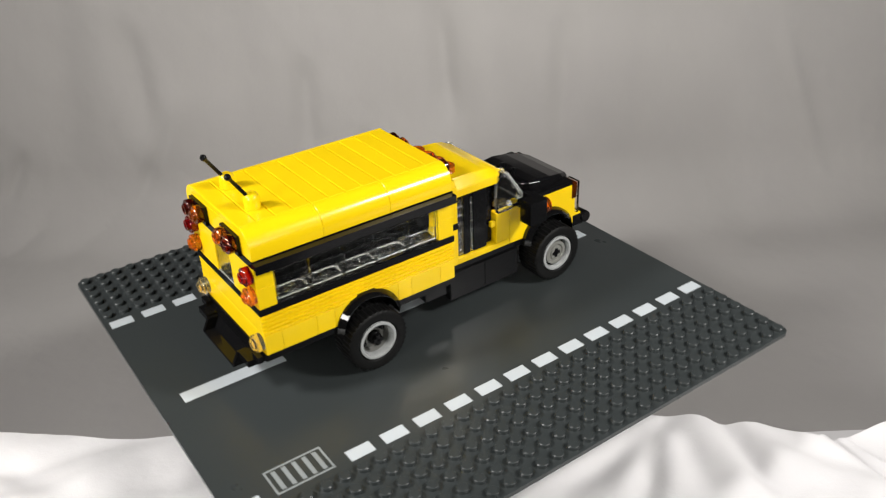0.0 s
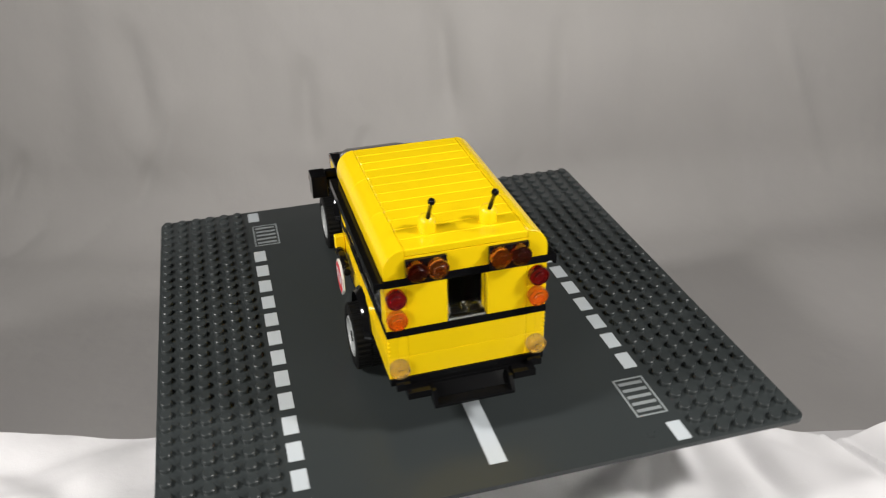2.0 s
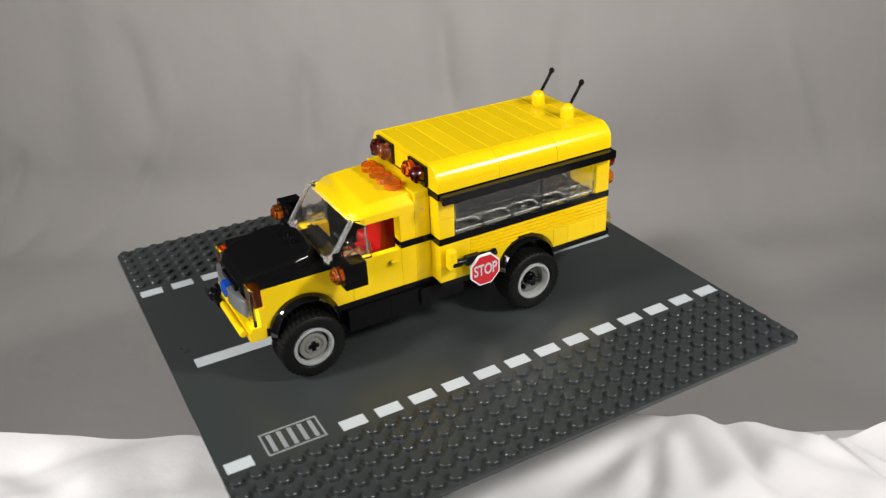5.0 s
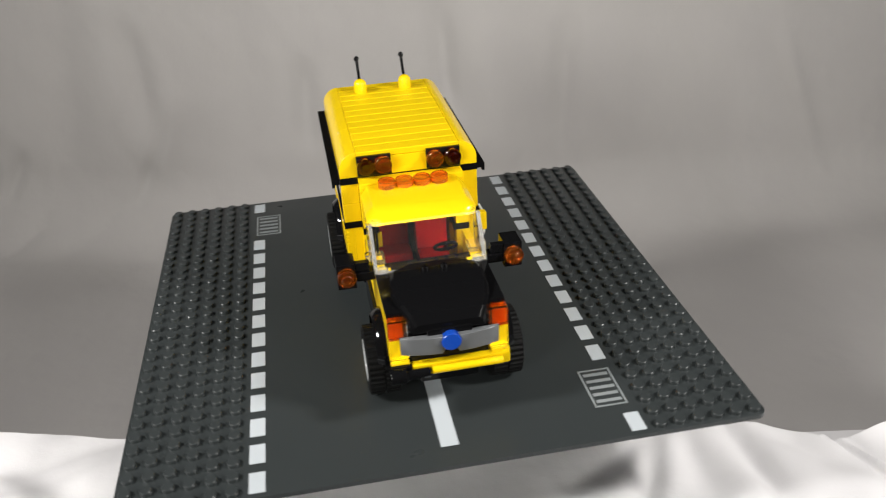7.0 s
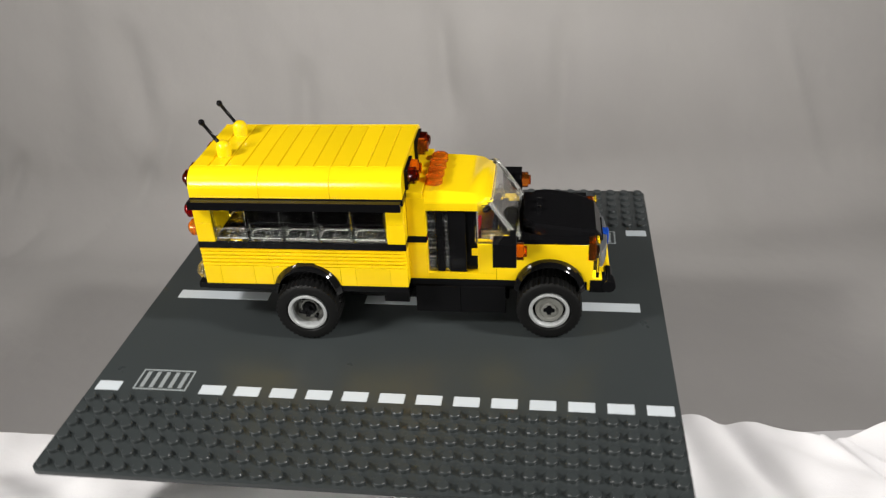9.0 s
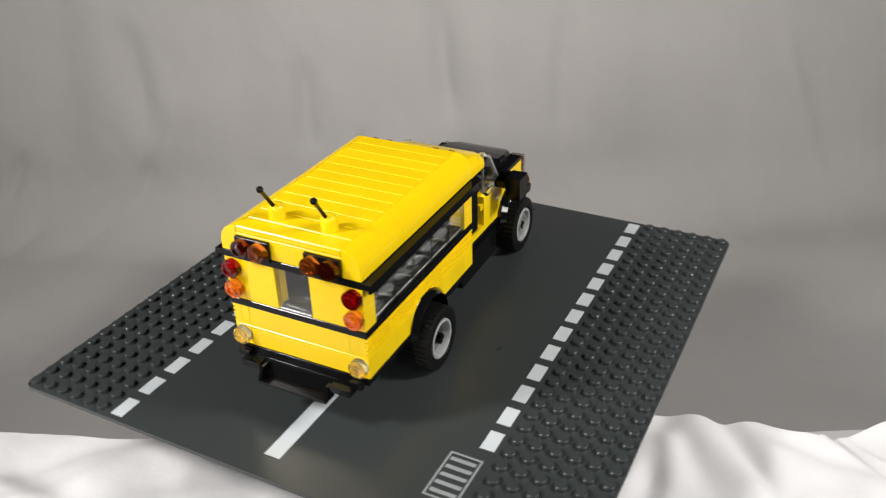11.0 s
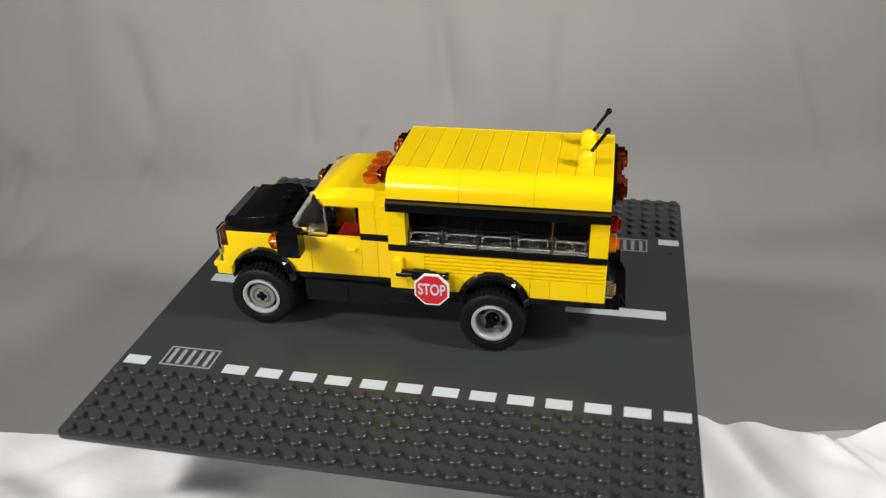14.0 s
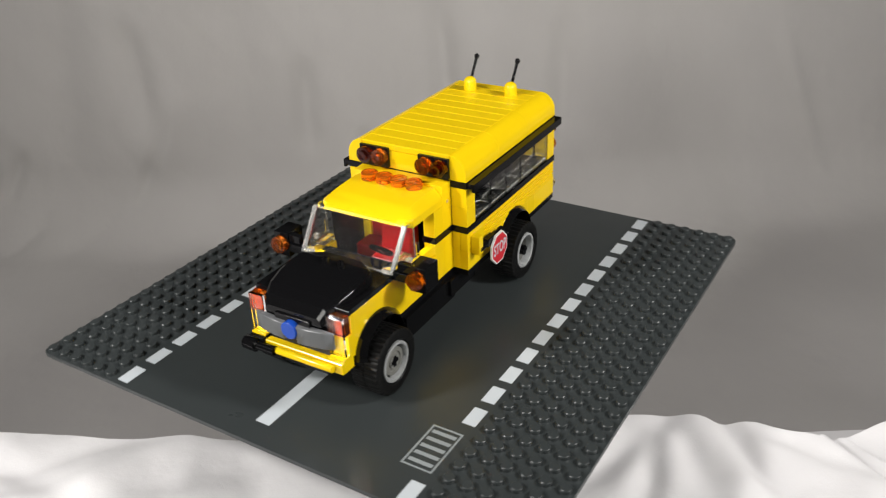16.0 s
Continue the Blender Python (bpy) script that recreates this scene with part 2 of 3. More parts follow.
def drape_at(u, v):
    """Hangs down the front, lies flat over the stand, then drops behind the ridge."""
    x = -460 + 920 * u
    s = 900 * v
    r = ridge(x)
    start = -168 + 5 * noise.noise((x * 0.01, 3.0, 1.0))
    fall = max(0.0, abs(x) - 330)
    if s < 250:
        y, z = start - 12 * (1 - s / 250) - 8 * math.exp(-((250 - s) / 8)), -720 + s * 2.9 + 4
    elif s < 650:
        y = start + (r - start) * (s - 250) / 400
        z = 9
    elif s < 700:
        y, z = r + 14 * (s - 650) / 50, 9 - 75 * ((s - 650) / 50) ** 1.3
    else:
        y, z = r + 14 + (30 - r - 14) * (s - 700) / 200, -66 - 6 * (s - 700) / 200
    if 250 <= s < 660:
        edge = min(1.0, (s - 250) / 120)
        z += edge * (1.5 * noise.noise((x * 0.010, y * 0.010, 2.0)) + 2.0 * noise.noise((x * 0.034 + y * 0.012, y * 0.026 - x * 0.006, 5.0)) + 0.5 * noise.noise((x * 0.09, y * 0.08, 8.0)))
        z += edge * (fold(x, y, 165, -74, -35, 22, 2.5, 50) + fold(x, y, 205, -95, 38, 16, 4, 60) + fold(x, y, 100, -74, 35, 8, 2, 30) + fold(x, y, 126, -70, -8, 8, -3, 34)
                     + fold(x, y, 141, -76, -25, 9, 2, 34) + fold(x, y, 112, -76, 15, 8, 2.5, 30) + fold(x, y, 84, -72, 50, 9, -3.5, 34) + fold(x, y, 190, -80, -48, 7, -3, 40)
                     + fold(x, y, -160, -75, 62, 10, 4, 60) + fold(x, y, -120, -95, 75, 12, 4, 60) + fold(x, y, -190, -60, 70, 8, -3, 50) + fold(x, y, 240, -60, -60, 10, 3, 40)
                     + fold(x, y, 151, -66, -12, 7, -6, 36) + fold(x, y, 107, -73, 20, 7, -3.5, 34) + fold(x, y, -165, -78, -55, 9, -3, 40))
    # the cloth steps down behind its right-hand fold
    behind = (x - 190 + 0.45 * (y + 62)) / 6
    if 250 <= s < 700:
        z -= 7 / (1 + math.exp(-4 * (behind - 0.5))) - 1.0 * math.exp(-(behind + 0.9) ** 2)
        z += fold(x, y, 207, -72, -24, 2.5, 1.8, 26)
    z -= fall * 1.6
    return x, y, max(z, -719)


tagged(sheet("table_cloth", drape_at, 520, 330, WHITE_CLOTH), "rumpled white cotton cloth draped over a stand", "cloth", kind="structure")
turntable = empty("turntable", "plain black turntable hidden under the road plate", "turntable")
lathe("disc", [(0, -8), (60, -8), (62, -6), (62, -3.2), (0, -3.2)], (0, 0, 0), "z", BLACK, turntable, steps=48)
lathe("foot", [(0, -121), (24, -121), (24, -117), (10, -112), (10, -8), (0, -8)], (0, 0, 0), "z", BLACK, turntable, steps=32)

# ---- road plate ----
road_plate = empty("road_plate", "dark grey studded toy road plate with white markings", "baseplate")
part("slab", add_prism(bmesh.new(), arc(124, 124, 4, 0, 90, 5) + arc(-124, 124, 4, 90, 180, 5) + arc(-124, -124, 4, 180, 270, 5) + arc(124, -124, 4, 270, 360, 5), -2.0, 0, "z"), ROAD, road_plate)


STUD = [(2.45, 0), (2.45, 1.5), (2.2, 1.75), (0, 1.75)]


def plate_studs():
    """Two fields of studs, six rows each; the outer five rows stand as single studs on one mesh."""
    bm = add_lathe(bmesh.new(), STUD, steps=16)
    first = part("stud", bm, ROAD, road_plate, smooth=True)
    data = first.data
    rest = bmesh.new()
    for side in (1, -1):
        for i in range(32):
            for k in range(6):
                at = (-124 + 8 * i, side * (124 - 8 * k), 0)
                if k == 5:
                    add_lathe(rest, STUD, at, steps=16)
                    continue
                if first:
                    ob, first = first, None
                else:
                    ob = new("stud", data)
                    ob.parent = road_plate
                ob.matrix_basis = pose(at[0] * MM, at[1] * MM, 0)
    # the sixth, inner row of studs of both fields, joined in one mesh
    tagged(part("moulded_edge", rest, ROAD, road_plate, smooth=True), kind="stuff")


def marking(x0, x1, y0, y1, name="dash", print_tone=WHITE):
    box(name, x0, x1, y0, y1, -0.2, 0.12, print_tone, road_plate, bevel=0, gap=0)


for side in (1, -1):
    for i in [0] + list(range(3, 16)):
        x = side * (120 - 16 * i)
        marking(x - 5.5, x + 5.5, side * 74.9 - 3.1, side * 74.9 + 3.1)
    cx = side * 96.2
    for x in (-11.9, 11.9):
        marking(cx + x - 0.4, cx + x + 0.4, side * 69.5 - 7, side * 69.5 + 7, "drain_edge", DRAIN_PRINT)
    for y in (-6.6, 6.6):
        marking(cx - 11.5, cx + 11.5, side * 69.5 + y - 0.4, side * 69.5 + y + 0.4, "drain_edge", DRAIN_PRINT)
    for k in range(5):
        marking(cx - 8.8 + 4.4 * k - 0.9, cx - 8.8 + 4.4 * k + 0.9, side * 69.5 - 5.4, side * 69.5 + 5.4, "drain_slot", DRAIN_PRINT)
    marking(side * 117 - (48 if side > 0 else 0), side * 117 + (0 if side > 0 else 48), -3.6, 3.6, "lane_line")
marking(-18.5, 18.5, -3.6, 3.6, "lane_line")

# ---- bus ----
toy_bus = empty("toy_bus", "yellow toy brick school bus with black hood on road plate", "toy bus")


def bus_box(name, x0, x1, y0, y1, z0, z1, material=YELLOW, label="", bevel=0.12):
    return box(name, x0, x1, y0, y1, z0, z1, material, toy_bus, label, bevel)


def mirrored(name, x0, x1, y0, y1, z0, z1, material=YELLOW, label="", bevel=0.12):
    bus_box(name, x0, x1, y0, y1, z0, z1, material, label, bevel)
    bus_box(name, x0, x1, -y1, -y0, z0, z1, material, label, bevel)


ROUND_PLATE = [(0, 0), (3.9, 0), (3.95, 0.2), (3.95, 2.8), (3.7, 3.1), (2.5, 3.1), (2.45, 4.2), (2.25, 4.4), (1.6, 4.4), (1.5, 3.6), (0, 3.6)]


def lamp_disc(x, y, z, axis, material, label):
    lathe("lamp", ROUND_PLATE, (x, y, z), axis, material, toy_bus, label)


# chassis and running gear
bus_box("base_plate", -87.6, 8.6, -31.7, 31.7, 22.8, 26, BLACK, bevel=0.05)
bus_box("base_plate", 9, 57, -24, 24, 22.8, 26, BLACK)
bus_box("chassis_beam", -84, 92, -12, 12, 13.5, 22.8, BLACK, bevel=0.4)
bus_box("chassis_beam", 55, 91, -18, 18, 22.8, 26, BLACK)
for x in (73, -38.2):
    lathe("axle", [(0, 0), (2.4, 0), (2.4, 50), (0, 50)], (x, -25, 15.4), "y", BLACK, toy_bus, steps=14)
for k in range(2):
    bus_box("step_block", 11 + 21 * k, 32 + 21 * k, 12, 25.4, 11.4, 22.8, BLACK, bevel=0.2)
    bus_box("entry_step", 11 + 21 * k, 32 + 21 * k, -25.4, -12, 8.6, 22.8, BLACK, bevel=0.2)
bus_box("drive_housing", -24, 54, -12, 12, 7.5, 13.5, BLACK, bevel=0.6)
bus_box("tank_block", -6, 17, 12, 27, 14.4, 22.8, BLACK)
bus_box("tank_block", -4, 8, -26, -12, 14, 22.8, BLACK)
mirrored("rear_bumper", -93.8, -80, 17, 26.4, 19.6, 22.8, BLACK)
bus_box("tow_plate", -88.6, -80, -17, 17, 19.8, 22.7, BLACK)
# folding rear step: tread, sloping riser and two cheeks
tread = bus_box("rear_step", -96.8, -90.2, -16.6, 16.6, 15.2, 16.6, BLACK, "glossy black rear step", bevel=0.2)
part("riser", add_prism(bmesh.new(), [(-90.2, 15.3), (-91.8, 16.7), (-88.8, 21.6), (-87.8, 21.6), (-87.8, 20.0)], -15.0, 15.0, "y"), BLACK, tread)
for s in (1, -1):
    part("cheek", add_prism(bmesh.new(), [(-96.6, 16.6), (-90.2, 16.6), (-87.8, 20.6), (-87.8, 22.0), (-93.8, 22.0)], *sorted((s * 15.1, s * 16.6)), "y"), BLACK, tread)
mirrored("bumper_corner", -90.6, -87.9, 24.2, 30, 22, 25, BLACK)


# box body, brick by brick
def grille_brick(x0, x1, s, z0=35.6, z1=45.2):
    """Brick with five moulded ridges along its outer face."""
    step = (z1 - z0 - 0.1) / 5
    outline = [(s * 28, z0 + 0.04), (s * 31.95, z0 + 0.04)]
    for k in range(5):
        z = z0 + 0.05 + step * k
        outline += [(s * 30.9, z + 0.2), (s * 32.0, z + 0.45), (s * 32.0, z + step - 0.5), (s * 30.9, z + step - 0.25)]
    outline += [(s * 31.95, z1 - 0.04), (s * 28, z1 - 0.04)]
    prism("grille_brick", outline, x0 + 0.05, x1 - 0.05, "x", YELLOW, toy_bus, bevel=0, smooth=False)


for s in (1, -1):
    y0, y1 = sorted((s * 28, s * 32))
    for a, b in ((-87, -79), (-79, -63), (-63, -54.3), (-22.1, -15), (-15, 1), (1, 9)):
        bus_box("brick", a, b, y0, y1, 26, 35.6)
    for d in (1, -1):
        cut = [(-38.2 + d * u, w) for u, w in [(16.0, 26.05)] + arc(0, 21.4, 15.6, 17, 63, 8) + [(7.1, 35.55), (16.0, 35.55)]]
        prism("arch_brick", cut, y0 + 0.05, y1 - 0.05, "y", YELLOW, toy_bus, bevel=0.1)
    bus_box("arch_lining", -52, -24.4, *sorted((s * 24, s * 27.8)), 24, 36.5, BLACK)
    for k in range(6):
        a = -87 + 16 * k
        if s > 0 and k == 5:
            bus_box("brick", a, 9, y0, y1, 35.6, 45.2)
        else:
            grille_brick(a, a + 16, s)
    # pillars beside the windows
    for z in (48.4, 58.0):
        bus_box("pillar_brick", 1, 9, *sorted((s * 24, s * 32)), z, z + 9.6)
        bus_box("pillar_brick", -87, -79, *sorted((s * 24, s * 32)), z, z + 9.6)
# rear wall
for z in (26, 35.6):
    bus_box("rear_brick", -87, -79, -24, 24, z, z + 9.6)
    mirrored("rear_brick", -87, -79, 24, 28, z, z + 9.6)
mirrored("rear_panel", -87, -80, 8, 24, 48.4, 67.6)
bus_box("front_wall_brick", 1, 9, -28, 28, 26, 45.2)
# dark bands
bus_box("lower_band", -87.3, 9.3, -32.3, 32.3, 45.2, 48.4, BLACK, bevel=0.15)
bus_box("upper_band", -87.3, 9.3, -32.3, 32.3, 67.6, 70.8, BLACK, bevel=0.15)
bus_box("cabin_floor", -78, 0, -15, 15, 48.4, 49.4, BLACK)
for s in (1, -1):
    rail = [(s * 32.3, 70.4), (s * 32.3, 67.9), (s * 34.4, 67.9), (s * 34.6, 66.5), (s * 35.9, 66.5), (s * 35.9, 70.4)]
    prism("rail", rail, -87.2, 8.6, "x", BLACK, toy_bus, bevel=0.12, smooth=False)


# side windows: clear panels with a shelf and a stud behind each pane
HOLLOW_STUD = [(1.55, 0), (2.45, 0), (2.5, 0.2), (2.5, 1.6), (2.3, 1.9), (1.75, 1.9), (1.55, 1.6), (1.55, 0)]


def window_panel(x0, s):
    bm = bmesh.new()
    y = sorted((s * 30.7, s * 31.7))
    add_box(bm, x0 + 0.1, x0 + 15.9, y[0], y[1], 48.5, 67.5, 0.2)
    pane = part("window_pane", bm, CLEAR, toy_bus, "clear plastic window panel")
    ys = sorted((s * 24.4, s * 30.5))
    part("shelf", add_box(bmesh.new(), x0 + 0.4, x0 + 15.6, ys[0], ys[1], 48.5, 50.3, 0.3), CLEAR, pane)
    for x in (x0 + 0.4, x0 + 14.8):
        part("rib", add_prism(bmesh.new(), [(s * 30.6, 50.4), (s * 24.6, 50.4), (s * 24.6, 53.5), (s * 29.4, 54.4), (s * 30.6, 67.0)], x, x + 0.5, "x"), CLEAR, pane)
    lathe("stud", HOLLOW_STUD, (x0 + 8, s * 27.4, 50.35), "z", GLINT, pane, steps=18)
    for x in (x0 + 1.0, x0 + 14.5):
        part("web", add_prism(bmesh.new(), [(s * 25.0, 50.4), (s * 30.4, 50.4), (s * 30.4, 55.6), (s * 28.6, 53.6), (s * 25.0, 52.8)], x, x + 0.5, "x"), GLINT, pane)
    # a raised rim round the shelf, rounded at its inner corners; whitened to imitate glints
    rim = [(x0 + 1.8, s * 30.2), (x0 + 1.8, s * 26.2), (x0 + 3.0, s * 25.0), (x0 + 13.0, s * 25.0), (x0 + 14.2, s * 26.2), (x0 + 14.2, s * 30.2)]
    bm = bmesh.new()
    for (ax, ay), (bx, by) in zip(rim, rim[1:]):
        ux, uy = Vector((bx - ax, by - ay)).normalized()
        add_prism(bm, [(ax - uy * 0.22, ay + ux * 0.22), (bx - uy * 0.22, by + ux * 0.22), (bx + uy * 0.22, by - ux * 0.22), (ax + uy * 0.22, ay - ux * 0.22)], 51.6, 52.2, "z")
    part("glint_rim", bm, PALE_GLINT, pane)
    part("glint_rim", add_box(bmesh.new(), x0 + 1.0, x0 + 15.0, *sorted((s * 30.1, s * 30.5)), 49.6, 50.2, 0.1), PALE_GLINT, pane)


for k in range(5):
    for s in (1, -1):
        window_panel(-79 + 16 * k, s)
rear_pane = bus_box("rear_window", -86.6, -85.6, -7.9, 7.9, 48.5, 67.5, CLEAR, "clear plastic rear window")
part("shelf", add_box(bmesh.new(), -85.4, -79.4, -7.6, 7.6, 48.5, 50.3, 0.3), CLEAR, rear_pane)
lathe("stud", HOLLOW_STUD, (-82.4, 0, 50.35), "z", GLINT, rear_pane, steps=16)

# thin strips added as the rear window's glints, most of them whitened
part("glint_rim", add_box(bmesh.new(), -86.95, -86.65, -7.4, 7.4, 48.6, 49.5, 0.1), WHITE_GLINT, rear_pane)
for s in (1, -1):
    part("web", add_box(bmesh.new(), -85.5, -82.0, *sorted((s * 7.1, s * 7.6)), 50.4, 66.8, 0.1), GLINT, rear_pane)
    part("glint_rim", add_box(bmesh.new(), -85.2, -80.4, *sorted((s * 6.2, s * 6.6)), 50.9, 51.4, 0.1), PALE_GLINT, rear_pane)
part("glint_rim", add_box(bmesh.new(), -80.2, -79.6, -6.6, 6.6, 50.4, 52.2, 0.1), GLINT, rear_pane)

# roof: curved edge bricks, cross tiles and end walls
TOP = 82.8
for k in range(3):
    a = -87 + 32 * k
    for s in (1, -1):
        outline = [(s * u, w) for u, w in [(24, 70.84), (32, 70.84)] + arc(23.6, TOP - 8.4, 8.4, 0, 84, 9) + [(24, TOP)]]
        prism("roof_slope", outline, a + 0.05, a + 31.95, "x", YELLOW, toy_bus, bevel=0.12)
for k in range(12):
    a = -87 + 8 * k
    bus_box("roof_tile", a, a + 8, -24, 24, TOP - 3.2, TOP, bevel=0.42)
bus_box("roof_end", -87, -83, -24, 24, 70.8, TOP - 3.2)
bus_box("roof_end", 5, 9, -24, 24, 70.8, TOP - 3.2)
for s in (1, -1):
    y0, y1 = sorted((s * 8.1, s * 23.9))
    bus_box("lamp_bracket", 9.05, 10.7, y0, y1, 71.6, 81.2, BLACK, bevel=0.1)
    bus_box("lamp_bracket", -88.7, -87.05, y0, y1, 70.2, 78.9, BLACK, bevel=0.1)
    lamp_disc(10.7, s * 12, 76.9, "x", DEEP_AMBER, "amber warning lamp")
    lamp_disc(10.7, s * 20, 76.9, "x", DIM_RED, "dark red warning lamp")
    lamp_disc(-88.7, s * 12, 74.9, "-x", DEEP_AMBER, "amber warning lamp")
    lamp_disc(-88.7, s * 20, 74.9, "-x", DIM_RED, "dark red warning lamp")
    lamp_disc(-87, s * 28, 63.3, "-x", TRANSRED, "red tail lamp")
    lamp_disc(-87, s * 28, 54.0, "-x", AMBER, "amber turn lamp")
    lamp_disc(-87, s * 28, 31.2, "-x", LAMP_CLEAR, "clear reversing lamp")


# antennas: yellow lever bases with black rods that lean back
def antenna(y):
    base = lathe("antenna_base", [(0, 0), (3.3, 0), (3.4, 0.3), (3.35, 4.4), (3.1, 5.4), (2.4, 6.3), (1.3, 6.9), (0, 7.0)], (-75.2, y, TOP), "z", YELLOW, toy_bus)
    bm = bmesh.new()
    add_lathe(bm, [(0, -1.6), (1.2, -1.3), (1.5, -0.4), (1.2, 0.8), (0.8, 1.4), (0.8, 11.2), (1.1, 11.6), (1.45, 12.4), (1.3, 13.3), (0.6, 14.0), (0, 14.1)], steps=12)
    bmesh.ops.recalc_face_normals(bm, faces=bm.faces)
    bm.transform(Matrix.Translation((-76.4, y, TOP + 5.2)) @ pose(0, 0, 0, 0, -33, 0))
    part("rod", bm, BLACK, base, "thin black lever rod", smooth=True)


antenna(12)
antenna(-12)


# wheel arches
def wheel_arch(cx, cz, s, y0, y1):
    """Half ring with a wide chamfer round its outer rim."""
    profile = [(13.9, y0), (16.2, y0), (16.2, y1 - 2.6), (14.1, y1), (13.9, y1)]
    turns = [(180.0 * i / 30) for i in range(31)]
    bm = bmesh.new()
    rings = [[bm.verts.new((cx + r * math.cos(radians(a)), s * y, cz + 1.5 + r * math.sin(radians(a)) * 0.93)) for r, y in profile] for a in turns]
    n = len(profile)
    for a, b in zip(rings, rings[1:]):
        for k in range(n):
            bm.faces.new((a[k], a[(k + 1) % n], b[(k + 1) % n], b[k]))
    bm.faces.new(rings[0])
    bm.faces.new(rings[-1][::-1])
    bmesh.ops.recalc_face_normals(bm, faces=bm.faces)
    part("wheel_arch", bm, GLOSS_BLACK, toy_bus, "glossy black mudguard arch", smooth=True)


for s in (1, -1):
    wheel_arch(73, 21.2, s, 20, 28.5)
    wheel_arch(-38.2, 21.2, s, 28, 35.2)


# wheels
def tyre_mesh():
    """Tyre whose tread is cut into staggered bars."""
    steps = 152
    profile = [(9.3, -5.6, 0), (10.2, -6.7, 0), (13.2, -6.9, 0), (14.1, -6.5, 0), (14.4, -6.2, 1), (14.5, -0.35, 1), (14.3, -0.3, 0), (14.3, 0.3, 0), (14.5, 0.35, 2), (14.4, 6.2, 2), (14.1, 6.5, 0), (13.2, 6.9, 0), (10.2, 6.7, 0), (9.3, 5.6, 0), (9.0, 0, 0)]
    bm = bmesh.new()
    rings = []
    for r, h, cut in profile:
        ring = []
        for i in range(steps):
            bar = cut and (i // 2 + cut) % 2
            a = math.tau * i / steps
            q = r + (0.5 if bar else 0)
            ring.append(bm.verts.new((q * math.cos(a), h, q * math.sin(a))))
        rings.append(ring)
    for a, b in zip(rings, rings[1:] + rings[:1]):
        for i in range(steps):
            j = (i + 1) % steps
            bm.faces.new((a[i], b[i], b[j], a[j]))
    bmesh.ops.recalc_face_normals(bm, faces=bm.faces)
    return bm


RIM_RING = [(7.4, 3.0), (7.6, 6.3), (8.0, 6.8), (8.6, 6.9), (9.2, 6.6), (9.3, 4), (9.3, 2.8), (7.4, 3.0)]
FRONT_DISC = [(0, 4.6), (1.9, 4.6), (1.9, 5.7), (3.2, 5.7), (3.5, 5.0), (4.4, 5.0), (4.7, 5.6), (6.3, 5.5), (6.5, 4.0), (6.5, 1), (0, 1)]
REAR_DISH = [(0, 0.5), (3.4, 0.5), (3.5, 2.4), (4.2, 2.5), (4.4, 0.4), (6.4, 0.6), (7.2, 3.2), (7.3, -2), (0, -2)]


def wheel(x, s, outer, front):
    axis = "y" if s > 0 else "-y"
    w = empty("wheel", "", "", toy_bus)
    w.matrix_basis = pose(x * MM, s * (outer - 6.9) * MM, 15.3 * MM)
    part("tyre", tyre_mesh(), RUBBER, w, "black ribbed rubber tyre", smooth=True)
    lathe("rim", RIM_RING, (0, 0, 0), axis, GREY, w, "light grey plastic rim", steps=40)
    lathe("rim_core", [(0, -6), (9.1, -6), (9.1, 2.6), (7.3, 2.6), (7.3, 0.4 if front else -2.2), (0, 0.4 if front else -2.2)], (0, 0, 0), axis, BLACK if front else DULL_GREY, w, steps=40)
    lathe("hub_disc", FRONT_DISC if front else REAR_DISH, (0, 0, 0), axis, HUB_GREY if front else DULL_GREY, w, "grey stepped hub disc" if front else "dull grey hollow hub", steps=40)
    bm = bmesh.new()
    reach = sorted((s * 1, s * (5.9 if front else 6.4)))
    for a, b in ((2.5, 0.95), (0.95, 2.5)):
        add_box(bm, -a, a, *reach, -b, b, 0.1)
    part("axle_end", bm, BLACK, w, "black cross axle end")
    if not front:
        for i in range(4):
            a = math.tau * i / 4 + 0.5
            lathe("lug", [(0, 0), (1.0, 0), (1.0, 1.8), (0, 1.9)], (5.4 * math.cos(a), s * 0.5, 5.4 * math.sin(a)), axis, BLACK, w, steps=10)
        lathe("hub", [(0, 0), (2.9, 0), (2.9, 3.4), (2.4, 3.8), (0, 3.8)], (0, s * 0.6, 0), axis, BLACK, w, steps=20)


for s in (1, -1):
    wheel(73, s, 33.0, True)
    wheel(-38.2, s, 39.2, False)


# cab
bus_box("cab_floor", 9, 49, -23, 23, 26, 28.8, BLACK)
# driver's side
bus_box("pillar_brick", 9, 16.6, 16, 24, 26, 45.2)
bus_box("pillar_brick", 9, 16.6, 16, 24, 48.4, 58.0)
bus_box("pillar_brick", 9, 16.6, 16, 24, 58.0, 67.6)
bus_box("cab_band", 9, 24.4, 17, 24.3, 45.2, 48.4, BLACK)
bus_box("brick", 16.6, 24.3, 18, 24, 26, 45.2)
bus_box("brick", 16.6, 24.3, 18, 24, 48.4, 61.4)
door = bus_box("cab_door", 24.3, 48.8, 20.5, 24, 26, 45.2, YELLOW, "yellow cab door with a small handle")
part("handle", add_box(bmesh.new(), 26.2, 30.6, 24, 26.3, 39.6, 41.4, 0.6), YELLOW, door)
lathe("pin", [(0, 0), (0.8, 0), (0.8, 0.15), (0, 0.15)], (12.6, 24, 62), "y", TAN, toy_bus, steps=12)
